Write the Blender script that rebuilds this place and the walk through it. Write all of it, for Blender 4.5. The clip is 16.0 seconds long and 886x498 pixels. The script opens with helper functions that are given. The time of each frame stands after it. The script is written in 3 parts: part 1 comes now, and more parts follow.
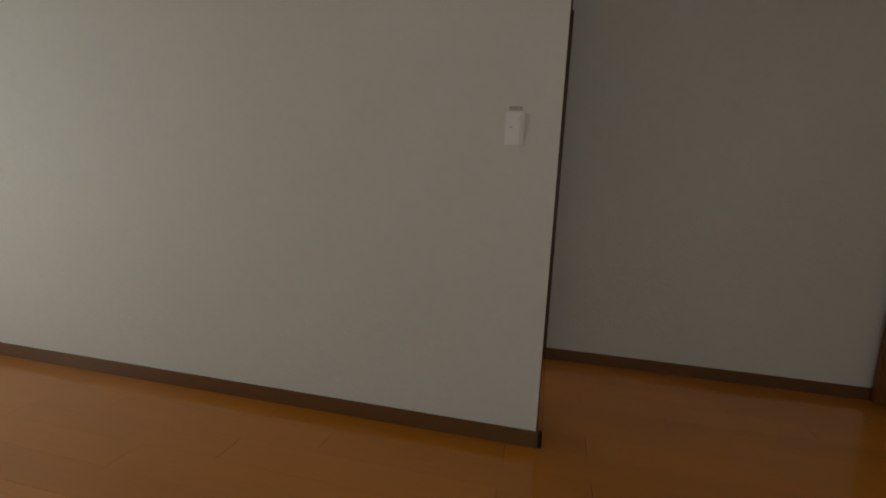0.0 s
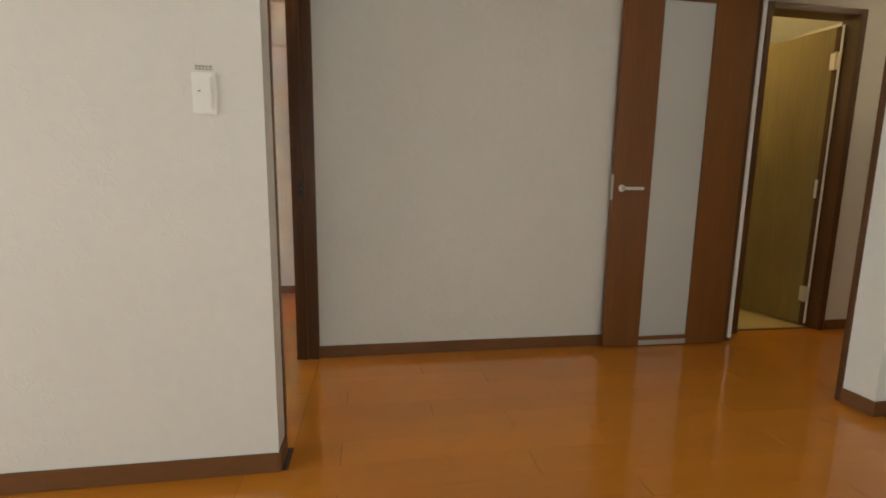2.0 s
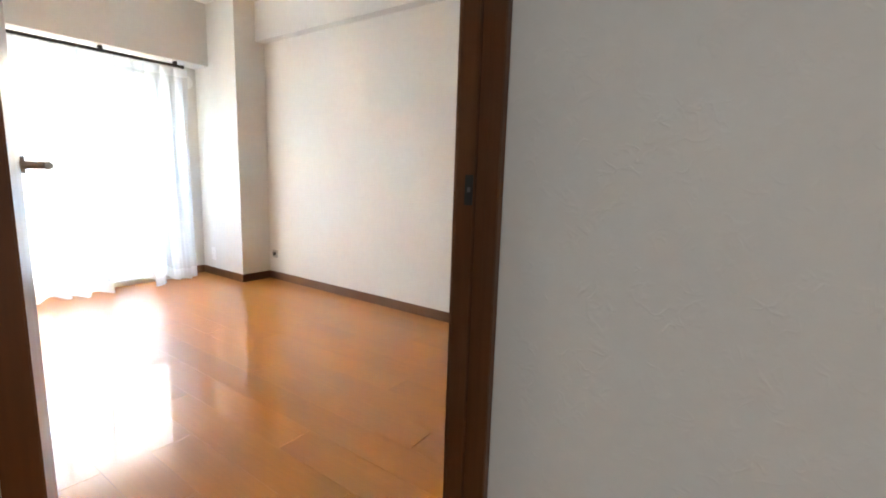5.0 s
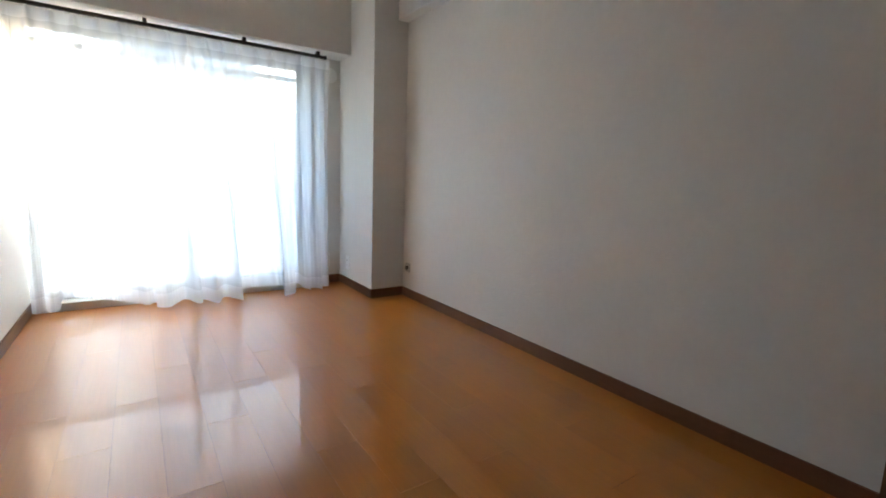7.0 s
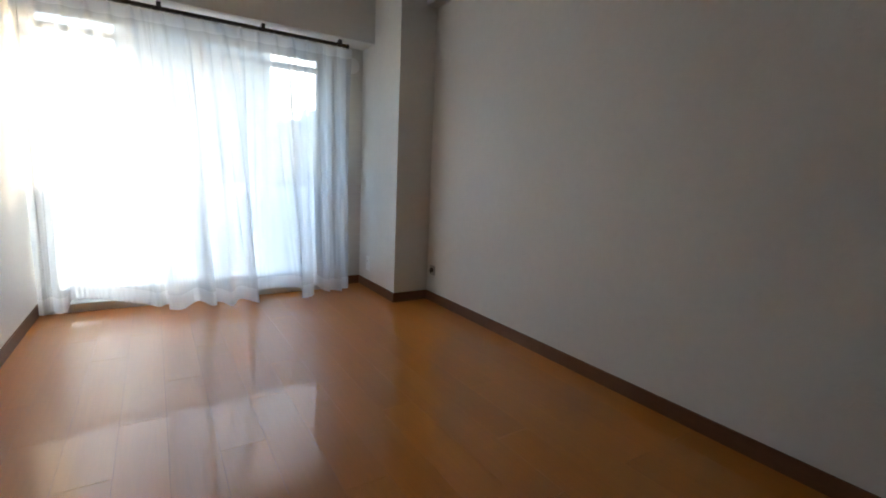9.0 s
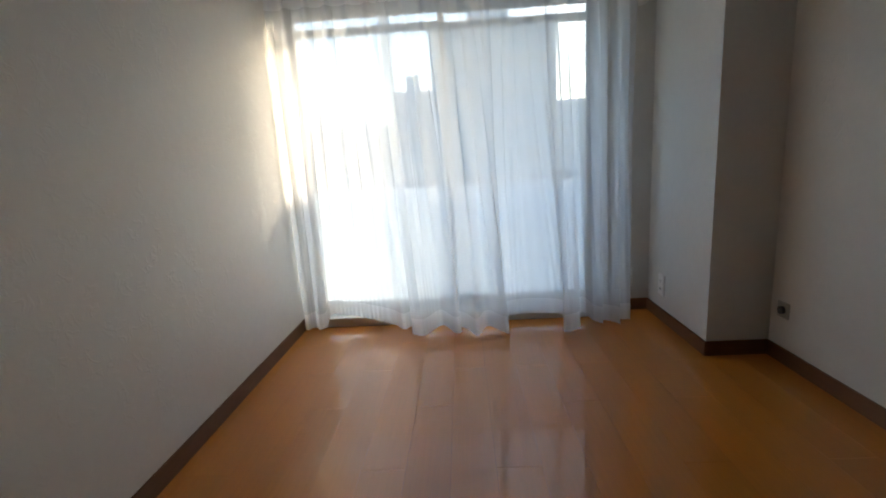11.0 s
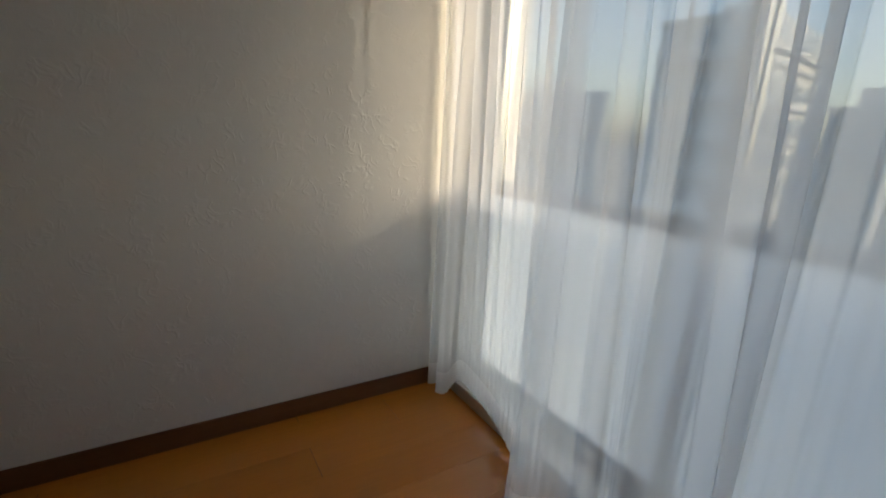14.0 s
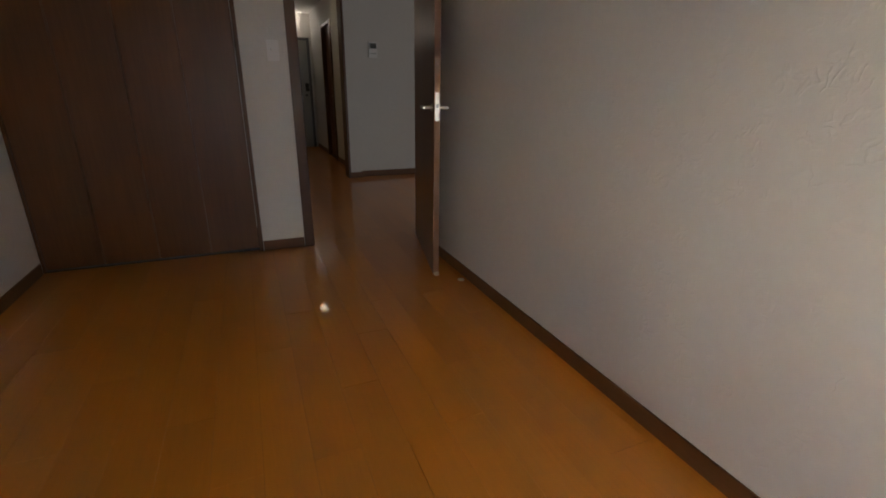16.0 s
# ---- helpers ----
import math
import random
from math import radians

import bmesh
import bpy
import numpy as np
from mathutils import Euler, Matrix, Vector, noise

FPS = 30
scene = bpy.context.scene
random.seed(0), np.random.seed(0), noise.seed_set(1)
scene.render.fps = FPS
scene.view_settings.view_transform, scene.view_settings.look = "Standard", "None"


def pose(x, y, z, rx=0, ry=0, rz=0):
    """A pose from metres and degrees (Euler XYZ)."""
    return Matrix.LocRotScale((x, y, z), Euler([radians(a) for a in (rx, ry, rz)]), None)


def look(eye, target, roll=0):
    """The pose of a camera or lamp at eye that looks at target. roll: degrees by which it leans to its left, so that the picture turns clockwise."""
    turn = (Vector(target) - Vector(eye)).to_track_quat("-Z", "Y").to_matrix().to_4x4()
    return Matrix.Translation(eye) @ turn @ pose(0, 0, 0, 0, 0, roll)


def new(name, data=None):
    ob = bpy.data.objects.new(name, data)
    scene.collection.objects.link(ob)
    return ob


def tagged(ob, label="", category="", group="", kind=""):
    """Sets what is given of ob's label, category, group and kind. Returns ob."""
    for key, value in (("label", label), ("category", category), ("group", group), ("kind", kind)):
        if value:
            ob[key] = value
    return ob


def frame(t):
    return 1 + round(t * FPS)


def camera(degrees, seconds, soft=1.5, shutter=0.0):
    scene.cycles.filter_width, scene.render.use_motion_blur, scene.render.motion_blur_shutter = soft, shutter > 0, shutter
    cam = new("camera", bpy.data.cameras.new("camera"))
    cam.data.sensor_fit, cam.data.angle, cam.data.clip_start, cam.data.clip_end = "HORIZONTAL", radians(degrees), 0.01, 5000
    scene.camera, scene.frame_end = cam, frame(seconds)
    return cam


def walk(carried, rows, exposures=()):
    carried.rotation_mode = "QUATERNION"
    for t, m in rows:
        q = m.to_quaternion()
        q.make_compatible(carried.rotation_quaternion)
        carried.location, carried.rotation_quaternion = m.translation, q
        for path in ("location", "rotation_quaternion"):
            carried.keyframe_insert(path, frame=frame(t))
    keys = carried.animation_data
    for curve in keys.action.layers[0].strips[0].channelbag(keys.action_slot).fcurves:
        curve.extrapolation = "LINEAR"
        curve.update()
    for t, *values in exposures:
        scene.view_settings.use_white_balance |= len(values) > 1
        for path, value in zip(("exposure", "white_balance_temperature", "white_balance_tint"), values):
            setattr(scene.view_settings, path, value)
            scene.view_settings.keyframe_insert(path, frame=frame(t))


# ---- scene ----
cam = camera(88.9, 16.0, soft=1.8)
PATH = [
    (0, (-2.012, -0.120, 1.037), (-0.047, 0.337, 0.755), 2.8),
    (0.5, (-1.972, -0.173, 1.065), (0.018, 0.037, 0.714), 2.2),
    (1, (-1.929, -0.258, 1.036), (0.078, -0.382, 0.726), 2.6),
    (1.5, (-1.857, -0.369, 1.009), (0.128, -0.654, 0.706), 2.0),
    (2, (-1.766, -0.459, 1.008), (0.212, -0.776, 0.710), 0.8),
    (2.5, (-1.584, -0.480, 1.015), (0.377, -0.752, 0.705), -0.3),
    (3, (-1.328, -0.543, 1.009), (0.645, -0.784, 0.699), -1.4),
    (3.5, (-1.009, -0.626, 1.024), (0.939, -0.587, 0.703), -1.5),
    (4, (-0.746, -0.834, 1.013), (1.107, -0.120, 0.775), 0.9),
    (4.2, (-0.594, -0.807, 0.982), (1.221, -0.009, 0.723), 0.9),
    (6.3, (0.244, -0.299, 1.013), (1.445, 1.263, 0.672), 2.4),
    (6.5, (0.304, -0.222, 1.017), (1.488, 1.351, 0.669), 1.5),
    (7, (0.597, -0.065, 0.930), (1.710, 1.570, 0.632), 2.1),
    (7.5, (0.678, -0.027, 0.949), (2.052, 1.391, 0.626), 0.7),
    (8, (0.683, -0.005, 0.934), (2.057, 1.415, 0.626), 1.8),
    (8.5, (0.690, 0.069, 0.942), (1.886, 1.639, 0.617), 1.9),
    (9, (0.626, 0.182, 0.926), (1.694, 1.844, 0.614), 2.6),
    (9.5, (0.594, 0.276, 0.949), (1.466, 2.041, 0.598), 1.7),
    (10, (0.613, 0.448, 0.957), (1.067, 2.361, 0.590), 1.3),
    (10.2, (0.683, 0.576, 0.961), (0.949, 2.517, 0.558), -0.8),
    (12.5, (1.338, 1.969, 0.977), (0.773, 3.850, 0.596), 0.7),
    (13, (1.404, 2.232, 1.012), (0.433, 3.926, 0.579), 0.7),
    (13.5, (1.481, 2.471, 1.031), (0.088, 3.845, 0.616), 1.3),
    (14, (1.476, 2.747, 1.027), (-0.170, 3.766, 0.522), 3.5),
    (14.5, (1.346, 2.945, 1.070), (-0.583, 3.091, 0.564), 4.9),
    (15, (1.182, 3.085, 1.107), (-0.551, 2.315, 0.471), 0.8),
    (15.5, (1.128, 3.169, 1.114), (-0.256, 1.899, 0.468), -1.6),
    (15.6, (1.117, 3.230, 1.063), (-0.163, 1.828, 0.434), -1.0),
    (16, (1.140, 3.202, 1.065), (0.422, 1.526, 0.433), 0.8),
]
walk(cam, [(t, look(eye, target, roll)) for t, eye, target, roll in PATH], [(0, 3.4, 7900, 10), (1.2, 4.45, 7950, 10), (3.0, 5.3, 7700, 10), (4.2, 5.4, 7000, 10), (6.3, 4.35, 6400, 10), (7.0, 3.75, 6300, 10), (8.0, 3.3, 6350, 10), (9.0, 3.1, 6300, 10), (10.2, 2.6, 6400, 10), (12.5, 1.8, 6500, 10), (13.5, 1.35, 6500, 10), (14.5, 1.2, 6800, 12), (15.2, 1.5, 6700, 14), (16, 2.85, 7100, 16)])

# ---- world and sun ----
world = bpy.data.worlds.new("sky")
scene.world = world
world.use_nodes = True
wn = world.node_tree.nodes
sky = wn.new("ShaderNodeTexSky")
sky.sky_type = "NISHITA"
sky.sun_disc = False
SUN_WAY = Vector((-1.25, -1.0, -0.46))
sky.sun_elevation = math.atan2(0.46, math.hypot(1.25, 1.0))
sky.sun_rotation = math.atan2(1.25, 1.0)
sky.air_density, sky.dust_density = 1.0, 3.0
wn["Background"].inputs["Strength"].default_value = 0.15
world.node_tree.links.new(sky.outputs[0], wn["Background"].inputs["Color"])
sun = new("sun", bpy.data.lights.new("sun", "SUN"))
sun.data.energy, sun.data.angle, sun.data.color = 0.45, radians(0.6), (1.0, 0.88, 0.7)
sun.matrix_world = look((0, 0, 0), SUN_WAY)


def window_light(name, at, target, width, height, power):
    """An area lamp that fills a window opening, in place of the sky's light."""
    lamp = new(name, bpy.data.lights.new(name, "AREA"))
    lamp.data.shape, lamp.data.size, lamp.data.size_y = "RECTANGLE", width, height
    lamp.data.energy, lamp.data.color = power, (0.7, 0.88, 1.0)
    lamp.matrix_world = look(at, target)


# Fill lamp for the far wall; no window is known on this side.
window_light("fill_light_west", (-3.99, -0.85, 1.3), (0, -0.85, 1.3), 2.4, 1.3, 0.95)
window_light("daylight_balcony_window", (-1.75, 3.77, 1.0), (-1.75, 0, 1.0), 1.4, 1.8, 1.75)


# ---- materials ----
def material(name, color, rough=0.5, metal=0.0, grain=None, vary=0.0, bump=0.0, scale=60.0, coat=0.0, spread=0.0):
    """A Principled surface. grain: stretch of the noise; vary: brightness change by noise; bump: relief; spread: change from object to object."""
    m = bpy.data.materials.new(name)
    m.use_nodes = True
    nt = m.node_tree
    n, l = nt.nodes, nt.links
    b = n["Principled BSDF"]
    b.inputs["Base Color"].default_value = (*color, 1)
    b.inputs["Roughness"].default_value = rough
    b.inputs["Metallic"].default_value = metal
    b.inputs["Coat Weight"].default_value = coat
    b.inputs["Coat Roughness"].default_value = 0.06
    tc = n.new("ShaderNodeTexCoord")
    mp = n.new("ShaderNodeMapping")
    mp.inputs["Scale"].default_value = grain or (1, 1, 1)
    l.new(tc.outputs["Object"], mp.inputs[0])
    if spread:
        info = n.new("ShaderNodeObjectInfo")
        add = n.new("ShaderNodeVectorMath")
        add.operation = "ADD"
        mul = n.new("ShaderNodeMath")
        mul.operation = "MULTIPLY"
        mul.inputs[1].default_value = 37.0
        l.new(info.outputs["Random"], mul.inputs[0])
        l.new(mp.outputs[0], add.inputs[0])
        l.new(mul.outputs[0], add.inputs[1])
        place = add.outputs[0]
    else:
        place = mp.outputs[0]
    fine = n.new("ShaderNodeTexNoise")
    fine.inputs["Scale"].default_value = scale
    fine.inputs["Detail"].default_value = 5
    l.new(place, fine.inputs["Vector"])
    wide = n.new("ShaderNodeTexNoise")
    wide.inputs["Scale"].default_value = scale / 14
    l.new(place, wide.inputs["Vector"])
    if vary or spread:
        mix = n.new("ShaderNodeMath")
        mix.operation = "ADD"
        l.new(fine.outputs["Fac"], mix.inputs[0])
        l.new(wide.outputs["Fac"], mix.inputs[1])
        rng = n.new("ShaderNodeMapRange")
        rng.inputs["From Min"].default_value, rng.inputs["From Max"].default_value = 0.6, 1.4
        rng.inputs["To Min"].default_value, rng.inputs["To Max"].default_value = 1 - vary, 1 + vary
        l.new(mix.outputs[0], rng.inputs[0])
        val = rng.outputs[0]
        if spread:
            r2 = n.new("ShaderNodeMapRange")
            r2.inputs["To Min"].default_value, r2.inputs["To Max"].default_value = 1 - spread, 1 + spread
            l.new(info.outputs["Random"], r2.inputs[0])
            m2 = n.new("ShaderNodeMath")
            m2.operation = "MULTIPLY"
            l.new(val, m2.inputs[0])
            l.new(r2.outputs[0], m2.inputs[1])
            val = m2.outputs[0]
        hsv = n.new("ShaderNodeHueSaturation")
        hsv.inputs["Color"].default_value = (*color, 1)
        l.new(val, hsv.inputs["Value"])
        l.new(hsv.outputs[0], b.inputs["Base Color"])
        r3 = n.new("ShaderNodeMapRange")
        r3.inputs["To Min"].default_value, r3.inputs["To Max"].default_value = rough * 0.85, min(1, rough * 1.15)
        l.new(wide.outputs["Fac"], r3.inputs[0])
        l.new(r3.outputs[0], b.inputs["Roughness"])
    if bump:
        bp = n.new("ShaderNodeBump")
        bp.inputs["Strength"].default_value = bump
        bp.inputs["Distance"].default_value = 0.002
        l.new(fine.outputs["Fac"], bp.inputs["Height"])
        l.new(bp.outputs[0], b.inputs["Normal"])
    return m


def wallpaper(name, color):
    """Embossed vinyl wallpaper: short trowel ridges over a fine grain."""
    m = material(name, color, 0.62, vary=0.03, scale=28)
    n, l = m.node_tree.nodes, m.node_tree.links
    tc = n.new("ShaderNodeTexCoord")
    warp = n.new("ShaderNodeTexNoise")
    warp.inputs["Scale"].default_value = 26
    warp.inputs["Detail"].default_value = 1.5
    warp.inputs["Distortion"].default_value = 0.7
    l.new(tc.outputs["Object"], warp.inputs["Vector"])
    ramp = n.new("ShaderNodeValToRGB")
    e = ramp.color_ramp.elements
    e[0].position, e[1].position = 0.43, 0.6
    e[0].color, e[1].color = (0, 0, 0, 1), (0, 0, 0, 1)
    mid = e.new(0.51)
    mid.color = (1, 1, 1, 1)
    l.new(warp.outputs["Fac"], ramp.inputs[0])
    mask = n.new("ShaderNodeTexNoise")
    mask.inputs["Scale"].default_value = 14
    l.new(tc.outputs["Object"], mask.inputs["Vector"])
    cut = n.new("ShaderNodeMapRange")
    cut.inputs["From Min"].default_value, cut.inputs["From Max"].default_value = 0.48, 0.6
    l.new(mask.outputs["Fac"], cut.inputs[0])
    mul = n.new("ShaderNodeMath")
    mul.operation = "MULTIPLY"
    l.new(ramp.outputs[0], mul.inputs[0])
    l.new(cut.outputs[0], mul.inputs[1])
    fine = n.new("ShaderNodeTexNoise")
    fine.inputs["Scale"].default_value = 170
    l.new(tc.outputs["Object"], fine.inputs["Vector"])
    add = n.new("ShaderNodeMath")
    add.operation = "MULTIPLY_ADD"
    add.inputs[1].default_value = 0.35
    l.new(fine.outputs["Fac"], add.inputs[0])
    l.new(mul.outputs[0], add.inputs[2])
    bp = n.new("ShaderNodeBump")
    bp.inputs["Strength"].default_value = 0.5
    bp.inputs["Distance"].default_value = 0.0015
    l.new(add.outputs[0], bp.inputs["Height"])
    l.new(bp.outputs[0], n["Principled BSDF"].inputs["Normal"])
    return m


def glowing(name, color, strength):
    m = bpy.data.materials.new(name)
    m.use_nodes = True
    b = m.node_tree.nodes["Principled BSDF"]
    b.inputs["Base Color"].default_value = (*color, 1)
    b.inputs["Emission Color"].default_value = (*color, 1)
    b.inputs["Emission Strength"].default_value = strength
    return m


def mixed(name, shaders):
    """A weighted mix of plain shaders: (node type, weight, colour)."""
    m = bpy.data.materials.new(name)
    m.use_nodes = True
    n, l = m.node_tree.nodes, m.node_tree.links
    n.remove(n["Principled BSDF"])
    done, total = None, 0.0
    for kind, weight, color in shaders:
        s = n.new(kind)
        s.inputs["Color"].default_value = (*color, 1)
        if done is None:
            done, total = s.outputs[0], weight
            continue
        total += weight
        mix = n.new("ShaderNodeMixShader")
        mix.inputs[0].default_value = weight / total
        l.new(done, mix.inputs[1])
        l.new(s.outputs[0], mix.inputs[2])
        done = mix.outputs[0]
    l.new(done, n["Material Output"].inputs["Surface"])
    return m


WALL = wallpaper("wallpaper_white", (0.75, 0.73, 0.69))
CEIL = material("ceiling_paper", (0.8, 0.79, 0.76), 0.8, vary=0.03, bump=0.25, scale=120)
WOOD_FLOOR = material("floor_wood", (0.58, 0.199, 0.022), 0.34, grain=(14, 0.7, 1), vary=0.06, scale=7, coat=0.75, spread=0.045)
WOOD_FLOOR.node_tree.nodes["Principled BSDF"].inputs["Specular IOR Level"].default_value = 0.2
UNDERLAY = material("floor_joint", (0.06, 0.022, 0.008), 0.8)
DOOR = material("door_wood", (0.195, 0.07, 0.018), 0.38, grain=(9, 9, 0.5), vary=0.22, scale=9, bump=0.04)
CLOSET = material("closet_wood", (0.145, 0.054, 0.016), 0.36, grain=(9, 9, 0.45), vary=0.22, scale=9, bump=0.04)
FRAME = material("frame_wood", (0.11, 0.041, 0.012), 0.4, grain=(12, 12, 0.6), vary=0.2, scale=9, bump=0.04)
BASE = material("baseboard_wood", (0.17, 0.07, 0.025), 0.45, grain=(1, 1, 6), vary=0.15, scale=12)
OLIVE = material("door_light_wood", (0.29, 0.215, 0.08), 0.35, grain=(9, 9, 0.45), vary=0.2, scale=9, bump=0.03)
VINYL = material("vinyl_floor", (0.55, 0.43, 0.2), 0.45, vary=0.1, scale=20)
PLASTIC = material("white_plastic", (0.88, 0.87, 0.85), 0.28, vary=0.02, scale=80)
GREYP = material("grey_plastic", (0.42, 0.41, 0.39), 0.4)
DARKP = material("dark_plastic", (0.03, 0.03, 0.03), 0.35)
METAL = material("brushed_metal", (0.72, 0.69, 0.64), 0.32, 1.0, grain=(1, 30, 1), vary=0.08, scale=30)
STEEL = material("dark_steel", (0.16, 0.165, 0.175), 0.4, 1.0)
ALU = material("aluminium", (0.6, 0.62, 0.63), 0.38, 0.6, vary=0.06, scale=40)
RAILM = material("rail_brown", (0.05, 0.032, 0.022), 0.4, vary=0.1, scale=30)
RUBBER = material("rubber_tip", (0.5, 0.4, 0.27), 0.7)
INK = material("label_ink", (0.2, 0.19, 0.17), 0.7)
STEELDOOR = material("steel_door", (0.4, 0.41, 0.39), 0.5, vary=0.04, scale=30)
FROST_DOOR = mixed("milky_acrylic", [("ShaderNodeBsdfTranslucent", 0.45, (0.86, 0.86, 0.84)), ("ShaderNodeBsdfDiffuse", 0.5, (0.84, 0.84, 0.82)), ("ShaderNodeBsdfGlossy", 0.05, (1, 1, 1))])
FROST = mixed("frosted_glass", [("ShaderNodeBsdfTranslucent", 0.75, (0.88, 0.95, 1.0)), ("ShaderNodeBsdfDiffuse", 0.25, (0.85, 0.9, 0.93))])
MILKY = mixed("milky_glass", [("ShaderNodeBsdfTranslucent", 0.08, (0.88, 0.95, 1.0)), ("ShaderNodeBsdfDiffuse", 0.92, (0.85, 0.87, 0.88))])
CLEAR = mixed("clear_glass", [("ShaderNodeBsdfTransparent", 0.95, (0.95, 0.98, 0.98)), ("ShaderNodeBsdfGlossy", 0.05, (1, 1, 1))])
CLEAR.node_tree.nodes["Glossy BSDF"].inputs["Roughness"].default_value = 0.0
SHEER = mixed("sheer_fabric", [("ShaderNodeBsdfTransparent", 0.34, (0.98, 0.99, 1.0)), ("ShaderNodeBsdfTranslucent", 0.54, (0.96, 0.97, 0.99)), ("ShaderNodeBsdfDiffuse", 0.12, (0.9, 0.9, 0.9))])
HEM = mixed("sheer_hem", [("ShaderNodeBsdfTransparent", 0.15, (0.97, 0.98, 1.0)), ("ShaderNodeBsdfTranslucent", 0.5, (0.93, 0.94, 0.96)), ("ShaderNodeBsdfDiffuse", 0.35, (0.9, 0.9, 0.9))])
LAMP_WARM = glowing("lamp_warm", (1.0, 0.8, 0.4), 2.0)
LAMP_HALL = glowing("lamp_hall", (1.0, 0.88, 0.66), 1.6)
LAMP_COOL = glowing("lamp_cool", (1.0, 0.96, 0.88), 1.5)
CONCRETE = material("concrete_paint", (0.76, 0.76, 0.74), 0.8, vary=0.1, scale=2)
CONCRETE_DARK = material("concrete_grey", (0.6, 0.61, 0.62), 0.8, vary=0.12, scale=2)
WHITE_FAR = material("white_cladding", (0.82, 0.82, 0.8), 0.7, vary=0.05, scale=2)
PANE_FAR = material("far_glass", (0.3, 0.34, 0.38), 0.25)
ASPHALT = material("ground_city", (0.12, 0.12, 0.115), 0.9, vary=0.3, scale=0.4)


# ---- mesh helpers ----
def boxes(*lims, bevel=0.0):
    """Boxes (x0, x1, y0, y1, z0, z1) in one bmesh."""
    bm = bmesh.new()
    for x0, x1, y0, y1, z0, z1 in lims:
        m = Matrix.Translation(((x0 + x1) / 2, (y0 + y1) / 2, (z0 + z1) / 2)) @ Matrix.Diagonal((x1 - x0, y1 - y0, z1 - z0, 1))
        bmesh.ops.create_cube(bm, size=1, matrix=m)
    if bevel:
        bmesh.ops.bevel(bm, geom=bm.edges[:], offset=bevel, segments=2, affect="EDGES")
    return bm


def rod(a, b, r, seg=16, r2=None, bevel=0.0):
    """A round bar from a to b."""
    a, b = Vector(a), Vector(b)
    bm = bmesh.new()
    m = Matrix.Translation((a + b) / 2) @ (b - a).to_track_quat("Z", "Y").to_matrix().to_4x4()
    bmesh.ops.create_cone(bm, cap_ends=True, segments=seg, radius1=r, radius2=r if r2 is None else r2, depth=(b - a).length, matrix=m)
    if bevel:
        bmesh.ops.bevel(bm, geom=[e for e in bm.edges if len(e.link_faces) == 2 and any(len(f.verts) > 4 for f in e.link_faces)], offset=bevel, segments=2, affect="EDGES")
    return bm


def sheet_of(bm, name, mat, smooth=False):
    me = bpy.data.meshes.new(name)
    bm.to_mesh(me)
    bm.free()
    me.materials.append(mat)
    if smooth:
        for p in me.polygons:
            p.use_smooth = True
    return me


def part(name, bm, mat, parent, label="", smooth=False):
    ob = new(name, sheet_of(bm, name, mat, smooth))
    ob.parent = parent
    return tagged(ob, label) if label else ob


def structure(name, bm, mat, label, category):
    return tagged(new(name, sheet_of(bm, name, mat)), label, category, kind="structure")


def thing(name, at, label, category, group=""):
    ob = new(name)
    ob.empty_display_size = 0.1
    ob.matrix_world = at if isinstance(at, Matrix) else Matrix.Translation(at)
    return tagged(ob, label, category, group)


# ---- structure: plan in metres, bedroom x 0..W, y 0..N ----
W, N, H = 2.37, 3.78, 2.42
F = -0.005  # floor level
K = -0.05  # bedroom face of the wall with the doorway
structure("wall_left", boxes((-0.24, 0, 0.2, N, F, H), (-0.24, -0.06, K, 0.2, F, H), (-0.24, -0.13, -0.133, K, F, H)), WALL, "white embossed wallpaper wall between living room and bedroom", "wall")
structure("wall_right", boxes((W, W + 0.13, -0.76, N, F, H)), WALL, "white wallpaper bedroom side wall", "wall")
structure("wall_back", boxes((0.797, 1.13, -0.15, K, F, H), (-0.13, 0.797, -0.15, K, 2.05, H), (1.13, W, -0.15, K, 2.2, H)), WALL, "white wallpaper wall with doorway and closet opening", "wall")
structure("wall_closet_back", boxes((0.9, W, -0.76, -0.66, F, H)), WALL, "plain wall behind the closet", "wall")
structure("wall_window", boxes((-4.0, -2.5, N, N + 0.2, F, H), (-2.5, -1.0, N, N + 0.2, F, 0.05), (-2.5, -1.0, N, N + 0.2, 1.95, H), (-1.0, 0.02, N, N + 0.2, F, H), (0.02, 1.81, N, N + 0.2, F, 0.045), (0.02, 1.81, N, N + 0.2, 1.85, H), (1.81, W + 0.13, N, N + 0.2, F, H)), WALL, "white wallpaper wall holding the balcony window", "wall")
structure("wall_pillar", boxes((2.09, W, 3.11, N, F, H)), WALL, "white wallpapered corner pillar", "wall")
structure("beam_window", boxes((0, 2.09, 3.545, N, 1.9, H)), WALL, "white wallpapered beam over the window", "beam")
structure("beam_side", boxes((2.285, W, K, 3.11, 2.1, H)), WALL, "white wallpapered beam along the wall top", "beam")
structure("wall_far", boxes((0.797, 0.9, -2.72, -0.15, F, H)), WALL, "white wallpaper living room wall", "wall")
structure("wall_south", boxes((-4.0, -0.2, -2.9, -2.755, F, H), (-0.2, -0.06, -2.9, -2.67, F, H), (-0.06, 0.797, -2.9, -2.72, 2.13, H)), WALL, "white wallpaper wall with intercom beside hall doorway", "wall")
